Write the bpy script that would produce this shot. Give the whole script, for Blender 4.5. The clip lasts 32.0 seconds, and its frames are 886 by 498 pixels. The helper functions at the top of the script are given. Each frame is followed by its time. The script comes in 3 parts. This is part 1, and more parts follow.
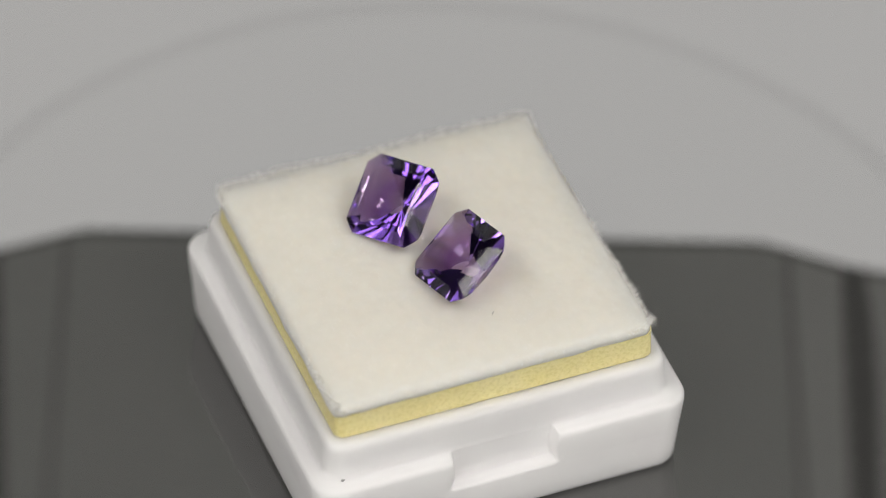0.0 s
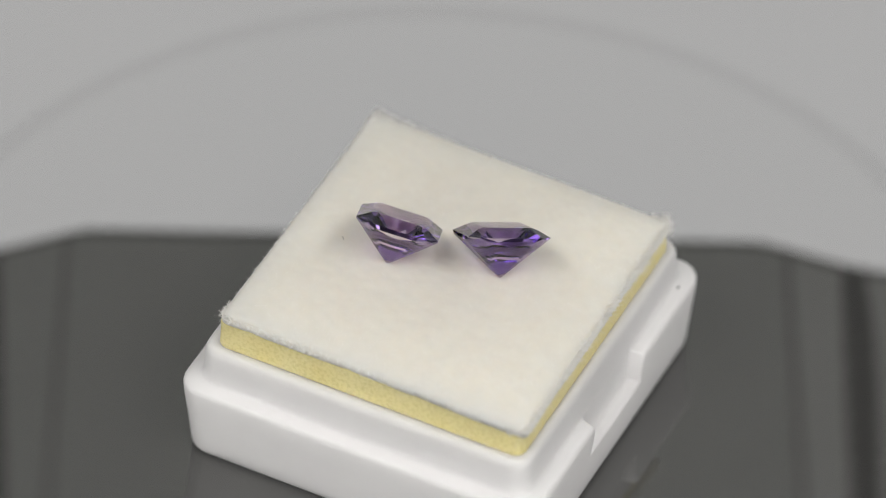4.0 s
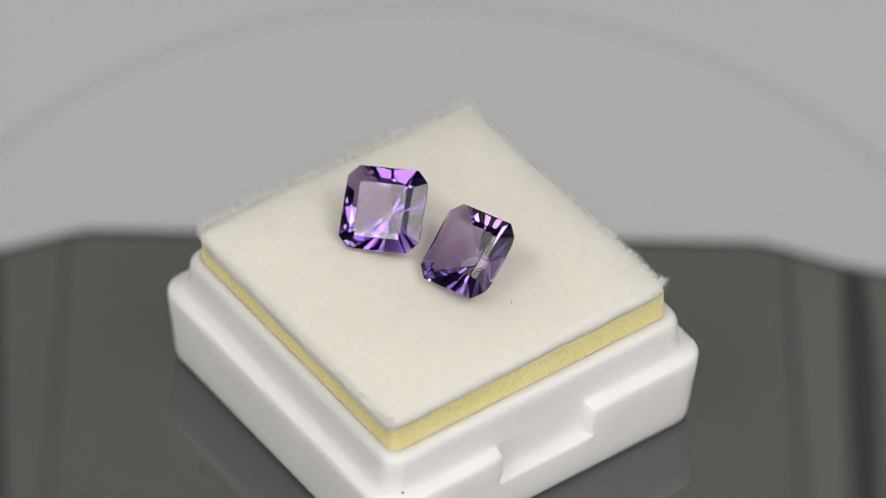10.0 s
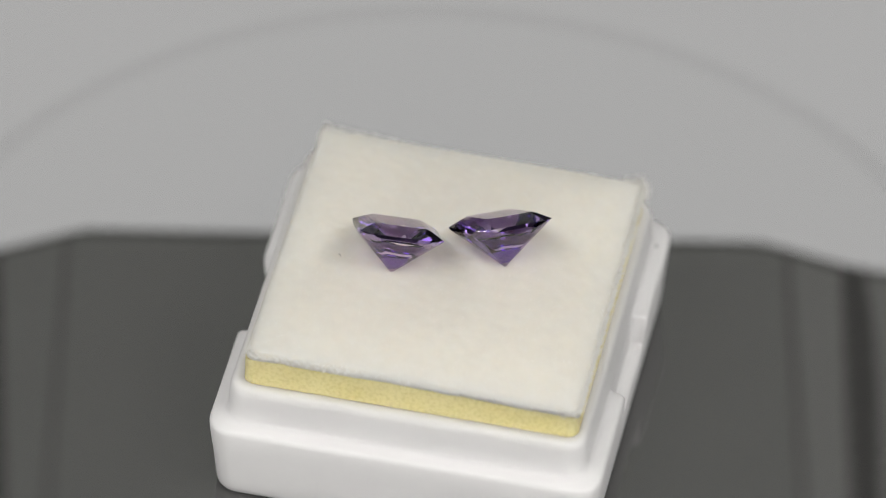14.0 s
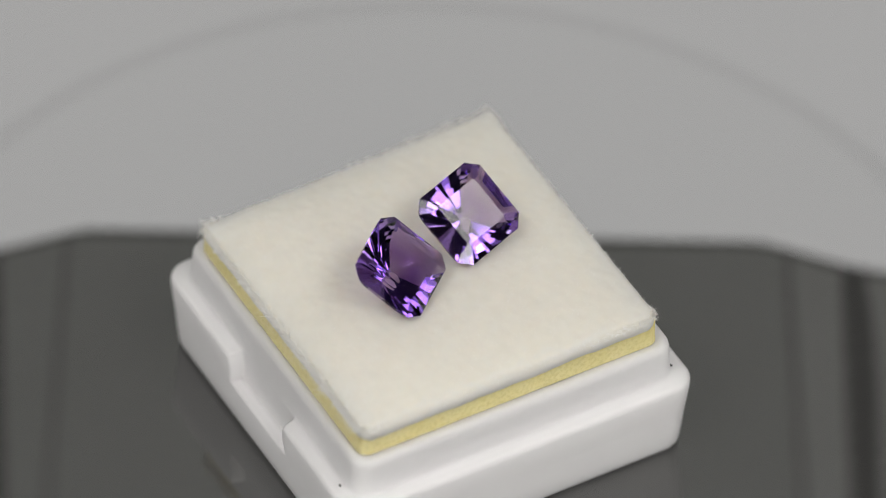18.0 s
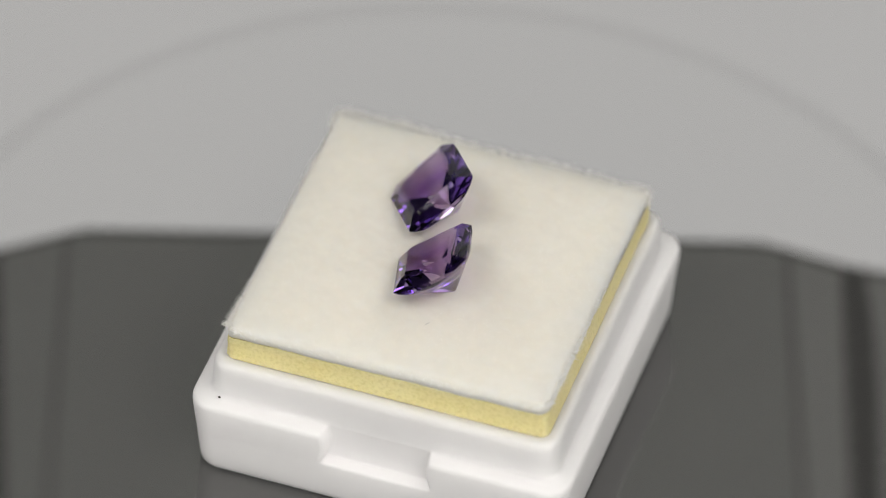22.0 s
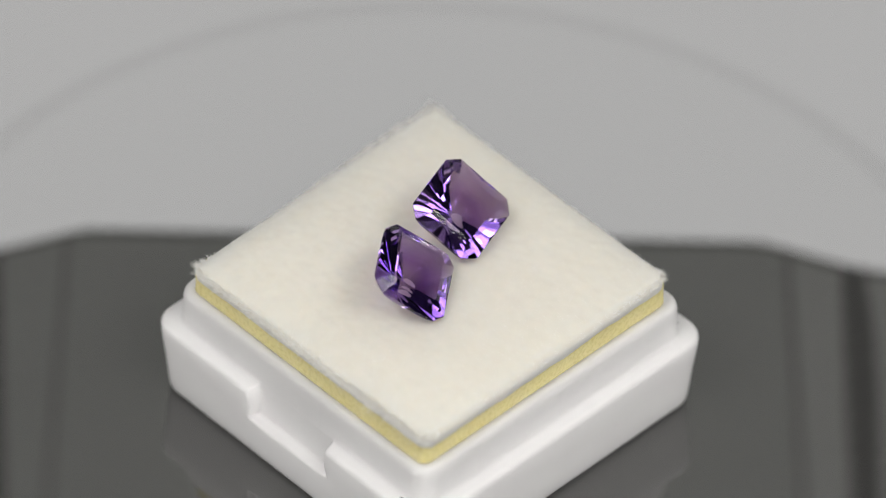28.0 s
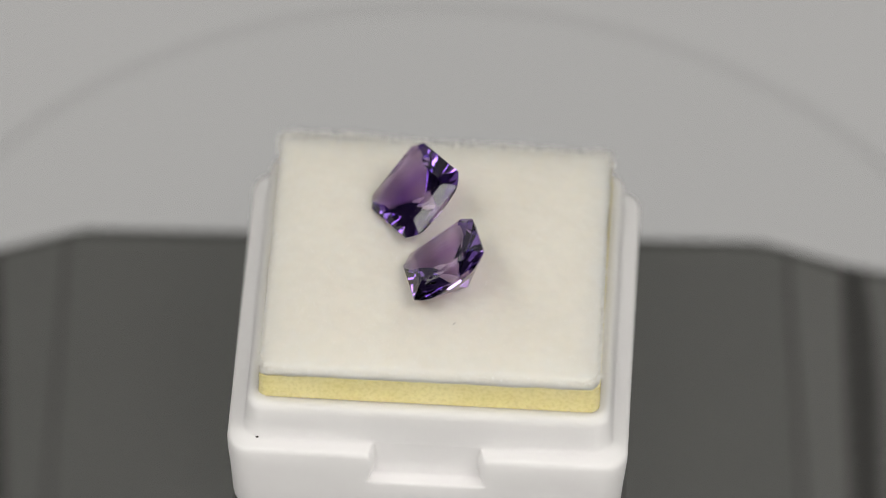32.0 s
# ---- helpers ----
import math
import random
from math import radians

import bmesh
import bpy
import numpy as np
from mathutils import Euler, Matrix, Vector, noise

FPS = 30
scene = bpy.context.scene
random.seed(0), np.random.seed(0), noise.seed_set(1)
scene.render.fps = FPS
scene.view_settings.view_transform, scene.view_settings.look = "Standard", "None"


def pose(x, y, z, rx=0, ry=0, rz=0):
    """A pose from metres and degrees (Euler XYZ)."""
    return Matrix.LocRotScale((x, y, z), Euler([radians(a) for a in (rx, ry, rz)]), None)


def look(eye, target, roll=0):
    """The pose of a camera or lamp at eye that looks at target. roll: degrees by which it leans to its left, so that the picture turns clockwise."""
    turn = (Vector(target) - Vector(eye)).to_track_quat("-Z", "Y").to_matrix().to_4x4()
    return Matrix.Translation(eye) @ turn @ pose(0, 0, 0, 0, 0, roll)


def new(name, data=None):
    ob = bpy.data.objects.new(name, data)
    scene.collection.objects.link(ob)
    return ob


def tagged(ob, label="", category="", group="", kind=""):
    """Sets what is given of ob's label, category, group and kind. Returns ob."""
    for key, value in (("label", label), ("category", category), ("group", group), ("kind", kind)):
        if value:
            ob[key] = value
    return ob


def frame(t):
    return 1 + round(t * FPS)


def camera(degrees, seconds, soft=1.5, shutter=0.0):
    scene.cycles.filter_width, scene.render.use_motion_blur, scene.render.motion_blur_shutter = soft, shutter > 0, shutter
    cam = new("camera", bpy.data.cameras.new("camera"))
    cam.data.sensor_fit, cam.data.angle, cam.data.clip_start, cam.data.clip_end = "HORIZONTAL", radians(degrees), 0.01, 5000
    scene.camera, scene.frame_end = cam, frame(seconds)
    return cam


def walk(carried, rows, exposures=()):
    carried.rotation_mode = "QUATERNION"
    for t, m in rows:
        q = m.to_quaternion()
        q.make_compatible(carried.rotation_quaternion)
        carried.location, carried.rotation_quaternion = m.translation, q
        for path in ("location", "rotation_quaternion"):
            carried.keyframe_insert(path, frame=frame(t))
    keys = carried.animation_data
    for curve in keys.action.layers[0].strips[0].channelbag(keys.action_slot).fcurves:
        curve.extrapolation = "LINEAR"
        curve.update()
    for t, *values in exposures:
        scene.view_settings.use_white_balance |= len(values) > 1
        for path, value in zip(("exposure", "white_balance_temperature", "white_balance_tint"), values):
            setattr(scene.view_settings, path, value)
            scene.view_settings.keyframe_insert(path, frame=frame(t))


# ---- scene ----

MM = 0.001
SECONDS = 32.0
TURN = 10.416            # seconds for one clockwise turn of the turntable
DECK = 11.0              # mm from the stand's top up to the rim of the box
PLATE = 0.35             # mm by which the disc stands over that

# ---- camera ----
cam = camera(7.12, SECONDS, soft=0.65)
cam.data.dof.use_dof, cam.data.dof.focus_distance, cam.data.dof.aperture_fstop = True, 0.5494, 17.0
EYE, AIM = (0.0, -0.39454, 0.40088), (0.000413, 0.002308, 0.013317)
# the camera sets its exposure and white balance by itself, a little up and down with each turn: seconds, stops, kelvin, tint
EXPOSURES = [(0.0, 0.15, 6670, 9), (1.0, 0.22, 6650, 9), (2.0, 0.22, 6590, 9), (3.0, 0.20, 6550, 9), (4.5, 0.20, 6550, 9), (6.0, 0.17, 6550, 9),
             (7.0, 0.31, 6550, 9), (8.2, 0.11, 6560, 9), (9.2, 0.36, 6570, 9), (10.0, 0.23, 6630, 9), (11.0, 0.12, 6710, 9), (12.0, 0.32, 6630, 9), (13.0, 0.15, 6550, 9),
             (14.5, 0.22, 6550, 9), (16.0, 0.21, 6550, 9), (17.0, 0.29, 6550, 9), (18.0, 0.08, 6570, 9), (19.0, 0.18, 6550, 9), (19.8, 0.35, 6580, 9), (21.0, 0.17, 6680, 9),
             (22.0, 0.27, 6650, 9), (23.0, 0.17, 6580, 9), (24.0, 0.25, 6550, 9), (26.5, 0.25, 6550, 9), (28.0, 0.26, 6550, 9), (29.0, 0.11, 6570, 9), (30.0, 0.36, 6560, 9), (31.0, 0.18, 6640, 9),
             (32.0, 0.17, 6700, 9)]
walk(cam, [(0.0, look(EYE, AIM, 1.458)), (SECONDS, look(EYE, AIM, 1.458))], EXPOSURES)

# ---- world and lamps ----
world = bpy.data.worlds.new("room")
scene.world = world
world.use_nodes = True
world.node_tree.nodes["Background"].inputs["Color"].default_value = (1.0, 0.98, 0.96, 1)
world.node_tree.nodes["Background"].inputs["Strength"].default_value = 0.12


def area_lamp(name, eye, target, width, height, radiance, color=(1, 1, 1)):
    """A flat lamp that shines towards target with the given radiance."""
    data = bpy.data.lights.new(name, "AREA")
    data.shape, data.size, data.size_y = "RECTANGLE", width, height
    data.energy = radiance * math.pi * width * height
    data.color = color
    ob = new(name, data)
    ob.matrix_world = look(eye, target)
    return ob


BACK = (0, 0.53, 0.395)
BACK_AIM = (0, 0.0, 0.20)
BACK_SIZE = (0.70, 0.24)
SIDE_X, SIDE_Y, SIDE_Z, SIDE_LONG, SIDE_TALL = 0.42, 0.25, 0.47, 0.50, 0.22
SOFTBOXES = []           # (eye, target, width, height), kept for the housings
for side, az, el, wide, tall, glow, hot_az, hot_el, core in ((-1, 128, 59.5, 0.29, 0.205, 4.5, 144, 57, 5.5), (1, 131, 55.0, 0.33, 0.195, 4.75, 122, 51.9, 12.0)):
    def aim(a, e, far):
        a, e = radians(a), radians(e)
        return Vector((side * math.cos(e) * math.sin(a), math.cos(e) * math.cos(a), math.sin(e))) * far

    eye = aim(az, el, 0.62)
    SOFTBOXES.append((eye, (0, 0, 0.015), wide, tall))
    area_lamp("softbox_light", eye, (0, 0, 0.015), wide, tall, glow, (1.0, 0.98, 0.95))
    area_lamp("softbox_core", aim(hot_az, hot_el, 0.605), (0, 0, 0.015), 0.062, 0.062, core, (1.0, 0.98, 0.95))      # the bulb's hot spot on the cloth
    # fill lamp added low in front to brighten the box walls
    low = aim(153, 17.0, 0.62)
    SOFTBOXES.append((low, (0, 0, 0.015), 0.40, 0.07))
    area_lamp("front_fill", low, (0, 0, 0.015), 0.40, 0.07, 8.6, (1.0, 0.98, 0.965))
    area_lamp("side_light", (side * SIDE_X, SIDE_Y, SIDE_Z), (0, SIDE_Y, SIDE_Z), SIDE_LONG, SIDE_TALL, 2.0, (1.0, 0.985, 0.99))
OVER = Vector((0, -0.30, 0.575))
SOFTBOXES.append((OVER, (0, 0, 0.015), 0.30, 0.16))
area_lamp("over_fill", OVER, (0, 0, 0.015), 0.30, 0.16, 1.15, (1.0, 0.985, 0.97))      # a weak fill lamp added above the camera to brighten the stones
area_lamp("back_core", (0.215, 0.515, 0.475), (0, 0.0, 0.02), 0.09, 0.09, 9.0)      # the bulb's hot spot on the panel
area_lamp("back_light", BACK, BACK_AIM, BACK_SIZE[0], BACK_SIZE[1], 2.21, (1.0, 0.995, 1.0))


# ---- materials ----
class Nodes:
    """A node material with a few short-hands."""

    def __init__(self, name):
        self.mat = bpy.data.materials.new(name)
        self.mat.use_nodes = True
        self.tree = self.mat.node_tree
        self.bsdf = self.tree.nodes["Principled BSDF"]
        self.coord = self.tree.nodes.new("ShaderNodeTexCoord")

    def set(self, **values):
        for key, value in values.items():
            self.bsdf.inputs[key.replace("_", " ")].default_value = value
        return self

    def noise(self, scale, detail=4.0, rough=0.55):
        n = self.tree.nodes.new("ShaderNodeTexNoise")
        n.inputs["Scale"].default_value, n.inputs["Detail"].default_value, n.inputs["Roughness"].default_value = scale, detail, rough
        self.tree.links.new(self.coord.outputs["Object"], n.inputs["Vector"])
        return n.outputs["Fac"]

    def ramp(self, fac, a, b, lo=0.3, hi=0.7):
        n = self.tree.nodes.new("ShaderNodeValToRGB")
        n.color_ramp.elements[0].position, n.color_ramp.elements[1].position = lo, hi
        n.color_ramp.elements[0].color, n.color_ramp.elements[1].color = (*a, 1), (*b, 1)
        self.tree.links.new(fac, n.inputs["Fac"])
        return n.outputs["Color"]

    def mix(self, fac, a, b, kind="MIX"):
        n = self.tree.nodes.new("ShaderNodeMixRGB")
        n.blend_type = kind
        for key, value in (("Fac", fac), ("Color1", a), ("Color2", b)):
            if isinstance(value, (int, float, tuple)):
                n.inputs[key].default_value = value
            else:
                self.tree.links.new(value, n.inputs[key])
        return n.outputs["Color"]

    def link(self, out, key):
        self.tree.links.new(out, self.bsdf.inputs[key])
        return self

    def bump(self, height, strength, distance):
        n = self.tree.nodes.new("ShaderNodeBump")
        n.inputs["Strength"].default_value, n.inputs["Distance"].default_value = strength, distance
        self.tree.links.new(height, n.inputs["Height"])
        self.tree.links.new(n.outputs["Normal"], self.bsdf.inputs["Normal"])
        return self


def plastic_material():
    m = Nodes("white_plastic")
    m.set(Roughness=0.5, Specular_IOR_Level=0.35, Subsurface_Weight=0.8, Subsurface_Scale=0.003, Subsurface_Radius=(1.0, 1.0, 1.0))
    m.link(m.ramp(m.noise(220, 3), (0.935, 0.905, 0.915), (0.955, 0.928, 0.937)), "Base Color")
    m.bump(m.noise(900, 2), 0.12, 0.00003)
    return m.mat


def foam_material():
    m = Nodes("yellow_foam")
    m.set(Roughness=0.9, Subsurface_Weight=0.5, Subsurface_Scale=0.0015, Subsurface_Radius=(1.0, 0.9, 0.5))
    big = m.ramp(m.noise(260, 3), (0.82, 0.72, 0.335), (0.88, 0.785, 0.405))
    grain = m.ramp(m.noise(3200, 4), (0.88, 0.87, 0.80), (1.0, 1.0, 1.0), 0.32, 0.56)
    m.link(m.mix(1.0, big, grain, "MULTIPLY"), "Base Color")
    m.bump(m.noise(2600, 3), 0.35, 0.00006)
    return m.mat


def fleece_material(name, a, b):
    m = Nodes(name)
    m.set(Roughness=0.95, Sheen_Weight=0.25, Sheen_Roughness=0.6, Subsurface_Weight=0.8, Subsurface_Scale=0.0025, Subsurface_Radius=(1.0, 0.92, 0.8))
    m.link(m.ramp(m.noise(700, 5, 0.65), a, b), "Base Color")
    m.bump(m.noise(1000, 6, 0.7), 0.16, 0.00010)
    return m.mat


def fibre_material(name, a, b):
    """Thin fibres that let some of the light through."""
    m = Nodes(name)
    nodes, links = m.tree.nodes, m.tree.links
    color = m.ramp(m.noise(400, 3), a, b)
    m.set(Roughness=0.95).link(color, "Base Color")
    through_light, mix = nodes.new("ShaderNodeBsdfTranslucent"), nodes.new("ShaderNodeMixShader")
    links.new(color, through_light.inputs["Color"])
    mix.inputs["Fac"].default_value = 0.2
    links.new(m.bsdf.outputs["BSDF"], mix.inputs[1])
    links.new(through_light.outputs["BSDF"], mix.inputs[2])
    links.new(mix.outputs["Shader"], nodes["Material Output"].inputs["Surface"])
    return m.mat


def gem_material(name, crown, body, deep, point, inner):
    """Coloured stone with its colour in zones: tinted at the table, pale at the girdle, deep below it and paler again at the point. Fresnel parts the gloss from the light that enters."""
    m = Nodes(name)
    nodes, links = m.tree.nodes, m.tree.links
    split, span, ramp = nodes.new("ShaderNodeSeparateXYZ"), nodes.new("ShaderNodeMapRange"), nodes.new("ShaderNodeValToRGB")
    links.new(m.coord.outputs["Object"], split.inputs["Vector"])
    for key, value in (("From Min", -3.4 * MM), ("From Max", 0.9 * MM), ("To Min", 0.0), ("To Max", 1.0)):
        span.inputs[key].default_value = value
    links.new(split.outputs["Z"], span.inputs["Value"])
    stops = ramp.color_ramp.elements
    stops[0].position, stops[0].color = 0.02, (*point, 1)
    stops[1].position, stops[1].color = 0.86, (*crown, 1)
    stops.new(0.78).color = (*body, 1)
    stops.new(0.32).color = (*deep, 1)
    links.new(span.outputs["Result"], ramp.inputs["Fac"])
    bend, gloss = nodes.new("ShaderNodeBsdfRefraction"), nodes.new("ShaderNodeBsdfGlossy")
    bend.inputs["Roughness"].default_value, bend.inputs["IOR"].default_value = 0.0, 1.55
    links.new(ramp.outputs["Color"], bend.inputs["Color"])
    gloss.inputs["Roughness"].default_value = 0.0
    fresnel, mix = nodes.new("ShaderNodeFresnel"), nodes.new("ShaderNodeMixShader")
    fresnel.inputs["IOR"].default_value = 1.55
    total = nodes.new("ShaderNodeMath")          # full reflections take the stone's colour, the skin's gloss is white
    total.operation, total.inputs[1].default_value = "GREATER_THAN", 0.98
    links.new(fresnel.outputs["Fac"], total.inputs[0])
    links.new(m.mix(total.outputs["Value"], (1, 1, 1, 1), (*inner, 1)), gloss.inputs["Color"])
    links.new(fresnel.outputs["Fac"], mix.inputs["Fac"])
    links.new(bend.outputs["BSDF"], mix.inputs[1])
    links.new(gloss.outputs["BSDF"], mix.inputs[2])
    links.new(mix.outputs["Shader"], nodes["Material Output"].inputs["Surface"])
    nodes.remove(m.bsdf)
    return m.mat


def gloss_material(name, color, rough, index):
    """Black glass-like gloss."""
    m = Nodes(name)
    m.set(Roughness=rough, IOR=index)
    dark = tuple(c * 0.97 for c in color)
    m.link(m.ramp(m.noise(90, 3), dark, color), "Base Color")
    return m.mat


def plain_material(name, color, rough, scale=20, vary=0.9):
    m = Nodes(name)
    m.set(Roughness=rough)
    m.link(m.ramp(m.noise(scale, 4), tuple(c * vary for c in color), color), "Base Color")
    return m.mat


PLASTIC, FOAM = plastic_material(), foam_material()
FLEECE = fleece_material("cream_fleece", (0.79, 0.757, 0.672), (0.83, 0.80, 0.718))
PILE = fibre_material("cream_fibre", (0.95, 0.935, 0.89), (0.97, 0.96, 0.93))
VIOLET = gem_material("violet_amethyst", (0.735, 0.62, 0.82), (0.93, 0.90, 0.94), (0.455, 0.305, 0.60), (0.59, 0.535, 0.59), (0.53, 0.43, 0.77))
PURPLE = gem_material("purple_amethyst", (0.745, 0.65, 0.83), (0.94, 0.91, 0.93), (0.515, 0.345, 0.585), (0.60, 0.535, 0.585), (0.60, 0.50, 0.83))
DISC = gloss_material("black_glass", (0.046, 0.046, 0.0445), 0.0, 2.11)
RIM = gloss_material("black_rim_gloss", (0.046, 0.046, 0.0445), 0.0, 2.05)
BASE = gloss_material("black_base_gloss", (0.048, 0.047, 0.046), 0.0, 2.13)
# greys of the unseen board, set to the tones mirrored in the disc
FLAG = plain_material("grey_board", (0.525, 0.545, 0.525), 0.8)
FLAG_PALE = plain_material("pale_reflection_board", (0.64, 0.655, 0.635), 0.8)
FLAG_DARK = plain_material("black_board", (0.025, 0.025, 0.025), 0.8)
HOUSING = plain_material("black_fabric", (0.02, 0.02, 0.02), 0.9, 60)
WALL = plain_material("grey_paint", (0.22, 0.22, 0.22), 0.9, 3)
TABLE = plain_material("white_table_top", (0.78, 0.78, 0.78), 0.6, 8)
SPECK = plain_material("dark_dirt", (0.03, 0.025, 0.02), 0.9, 900)
LINT = plain_material("grey_lint", (0.20, 0.19, 0.18), 0.9, 900)


# ---- mesh helpers ----
def mesh_of(name, verts, faces, material, smooth=False):
    me = bpy.data.meshes.new(name)
    me.from_pydata([tuple(v) for v in verts], [], faces)
    me.materials.append(material)
    if smooth:
        me.polygons.foreach_set("use_smooth", [True] * len(me.polygons))
    me.update()
    return me


def part(name, bm, material, parent, label="", smooth=False):
    """One bmesh as one mesh object under a thing or a part."""
    me = bpy.data.meshes.new(name)
    bm.to_mesh(me)
    bm.free()
    me.materials.append(material)
    if smooth:
        me.polygons.foreach_set("use_smooth", [True] * len(me.polygons))
    ob = new(name, me)
    ob.parent = parent
    return tagged(ob, label)


def mesh_part(name, me, parent, label="", kind=""):
    ob = new(name, me)
    ob.parent = parent
    return tagged(ob, label, kind=kind)


def box_bm(x0, y0, z0, x1, y1, z1, bevel=0.0):
    bm = bmesh.new()
    bmesh.ops.create_cube(bm, size=1.0)
    for v in bm.verts:
        v.co = Vector((x0 + (v.co.x + 0.5) * (x1 - x0), y0 + (v.co.y + 0.5) * (y1 - y0), z0 + (v.co.z + 0.5) * (z1 - z0)))
    if bevel:
        bmesh.ops.bevel(bm, geom=bm.edges[:], offset=bevel, segments=2, affect="EDGES")
    return bm


def lathe(name, rows, material, steps=160, smooth=True):
    """A round mesh from rows of (radius, height) in metres, closed at a zero radius."""
    verts, faces = [], []
    for r, z in rows:
        verts += [(r * math.cos(2 * math.pi * k / steps), r * math.sin(2 * math.pi * k / steps), z) for k in range(steps)]
    for i in range(len(rows) - 1):
        for k in range(steps):
            a, b = i * steps + k, i * steps + (k + 1) % steps
            faces.append((a, b, b + steps, a + steps))
    faces.append(tuple(range(steps))[::-1])
    last = (len(rows) - 1) * steps
    faces.append(tuple(range(last, last + steps)))
    me = mesh_of(name, verts, faces, material)
    if smooth:
        me.polygons.foreach_set("use_smooth", [len(p.vertices) == 4 for p in me.polygons])
    return me


def ring(name, rows, material, steps=256):
    """An open lathe whose last row of (radius, height) meets its first."""
    verts = [(r * math.cos(2 * math.pi * k / steps), r * math.sin(2 * math.pi * k / steps), z) for r, z in rows[:-1] for k in range(steps)]
    n = len(rows) - 1
    faces = [(i * steps + k, i * steps + (k + 1) % steps, (i + 1) % n * steps + (k + 1) % steps, (i + 1) % n * steps + k) for i in range(n) for k in range(steps)]
    return mesh_of(name, verts, faces, material)


# ---- the added room, the table and the lamps' housings ----
def surroundings():
    # unseen room, sized and toned for faint ambient light in the stones
    w, t, low, top = 1.25, 0.05, -0.75, 1.25
    for name, b in (("floor", (-w, -w, low - t, w, w, low)), ("ceiling", (-w, -w, top, w, w, top + t)),
                    ("wall_north", (-w, w, low, w, w + t, top)), ("wall_south", (-w, -w - t, low, w, -w, top)),
                    ("wall_east", (w, -w, low, w + t, w, top)), ("wall_west", (-w - t, -w, low, -w, w, top))):
        ob = part(name, box_bm(*b), WALL, None)
        tagged(ob, "plain grey painted " + name.split("_")[0] + " of the added unseen room", name.split("_")[0], kind="structure")
    table = tagged(new("table"), "plain white photo table under the turntable", "table")
    part("tabletop", box_bm(-0.6, -0.6, -0.052, 0.6, 0.8, -0.022, 0.003), TABLE, table)
    for x in (-0.55, 0.55):
        for y in (-0.55, 0.75):
            part("leg", box_bm(x - 0.02, y - 0.02, -0.75, x + 0.02, y + 0.02, -0.052, 0.002), TABLE, table)


def softbox(eye, target, w, h):
    hung = eye[0] == 0           # the fill lamp added over the camera hangs from the ceiling
    # the low front pair holds the added fill lamps
    thing = tagged(new("softbox"), "black oblong softbox lamp lit white " + ("hung from the ceiling, added to brighten the stones" if hung else "on a stand out of view"), "studio lamp", "softboxes")
    thing.matrix_world = look(eye, target)
    d = 0.10
    bm = bmesh.new()
    front = [bm.verts.new((sx * (w / 2 + 0.004), sy * (h / 2 + 0.004), 0.004)) for sx, sy in ((-1, -1), (1, -1), (1, 1), (-1, 1))]
    back = [bm.verts.new((sx * 0.03, sy * 0.03, d)) for sx, sy in ((-1, -1), (1, -1), (1, 1), (-1, 1))]
    for k in range(4):
        bm.faces.new((front[k], front[(k + 1) % 4], back[(k + 1) % 4], back[k]))
    bm.faces.new(back)
    bm.faces.new(front[::-1])
    part("housing", bm, HOUSING, thing)
    inv = thing.matrix_world.inverted()
    bm = bmesh.new()
    p = thing.matrix_world @ Vector((0, 0, d))
    end = 1.25 if hung else -0.75
    m = Matrix.Translation((p.x, p.y, (p.z + end) / 2)) @ Matrix.Diagonal((1, 1, abs(p.z - end) / 2, 1))
    bmesh.ops.create_cone(bm, cap_ends=True, segments=16, radius1=0.012, radius2=0.010, depth=2.0, matrix=inv @ m)
    part("pole", bm, HOUSING, thing)


def back_panel():
    thing = tagged(new("studio_light"), "wide white studio light panel glowing behind the turntable", "studio lamp")
    thing.matrix_world = look(BACK, BACK_AIM)
    w, h = BACK_SIZE[0] / 2, BACK_SIZE[1] / 2
    part("housing", box_bm(-w - 0.01, -h - 0.01, 0.004, w + 0.01, h + 0.01, 0.03, 0.003), HOUSING, thing)
    inv = thing.matrix_world.inverted()
    for x in (-w + 0.04, w - 0.04):
        bm = bmesh.new()
        m = Matrix.Translation((x, BACK[1] + 0.06, 0.17)) @ Matrix.Diagonal((1, 1, 0.192, 1))
        bmesh.ops.create_cone(bm, cap_ends=True, segments=16, radius1=0.008, radius2=0.008, depth=2.0, matrix=inv @ m)
        part("pole", bm, HOUSING, thing)


def side_panels():
    """The lit cloth walls to both sides of the turntable."""
    for side in (-1, 1):
        thing = tagged(new("diffuser_panel"), "white cloth diffuser panel lit from behind in a black frame", "diffuser", "diffuser panels")
        x = side * (SIDE_X + 0.004)
        y0, y1, z0, z1 = SIDE_Y - SIDE_LONG / 2 - 0.01, SIDE_Y + SIDE_LONG / 2 + 0.01, SIDE_Z - SIDE_TALL / 2 - 0.01, SIDE_Z + SIDE_TALL / 2 + 0.01
        part("backing", box_bm(min(x, x + side * 0.01), y0, z0, max(x, x + side * 0.01), y1, z1, 0.001), HOUSING, thing)
        for y in (y0, y1 - 0.012):
            part("leg", box_bm(x - 0.004, y, -0.022, x + 0.004, y + 0.012, z0, 0.001), HOUSING, thing)


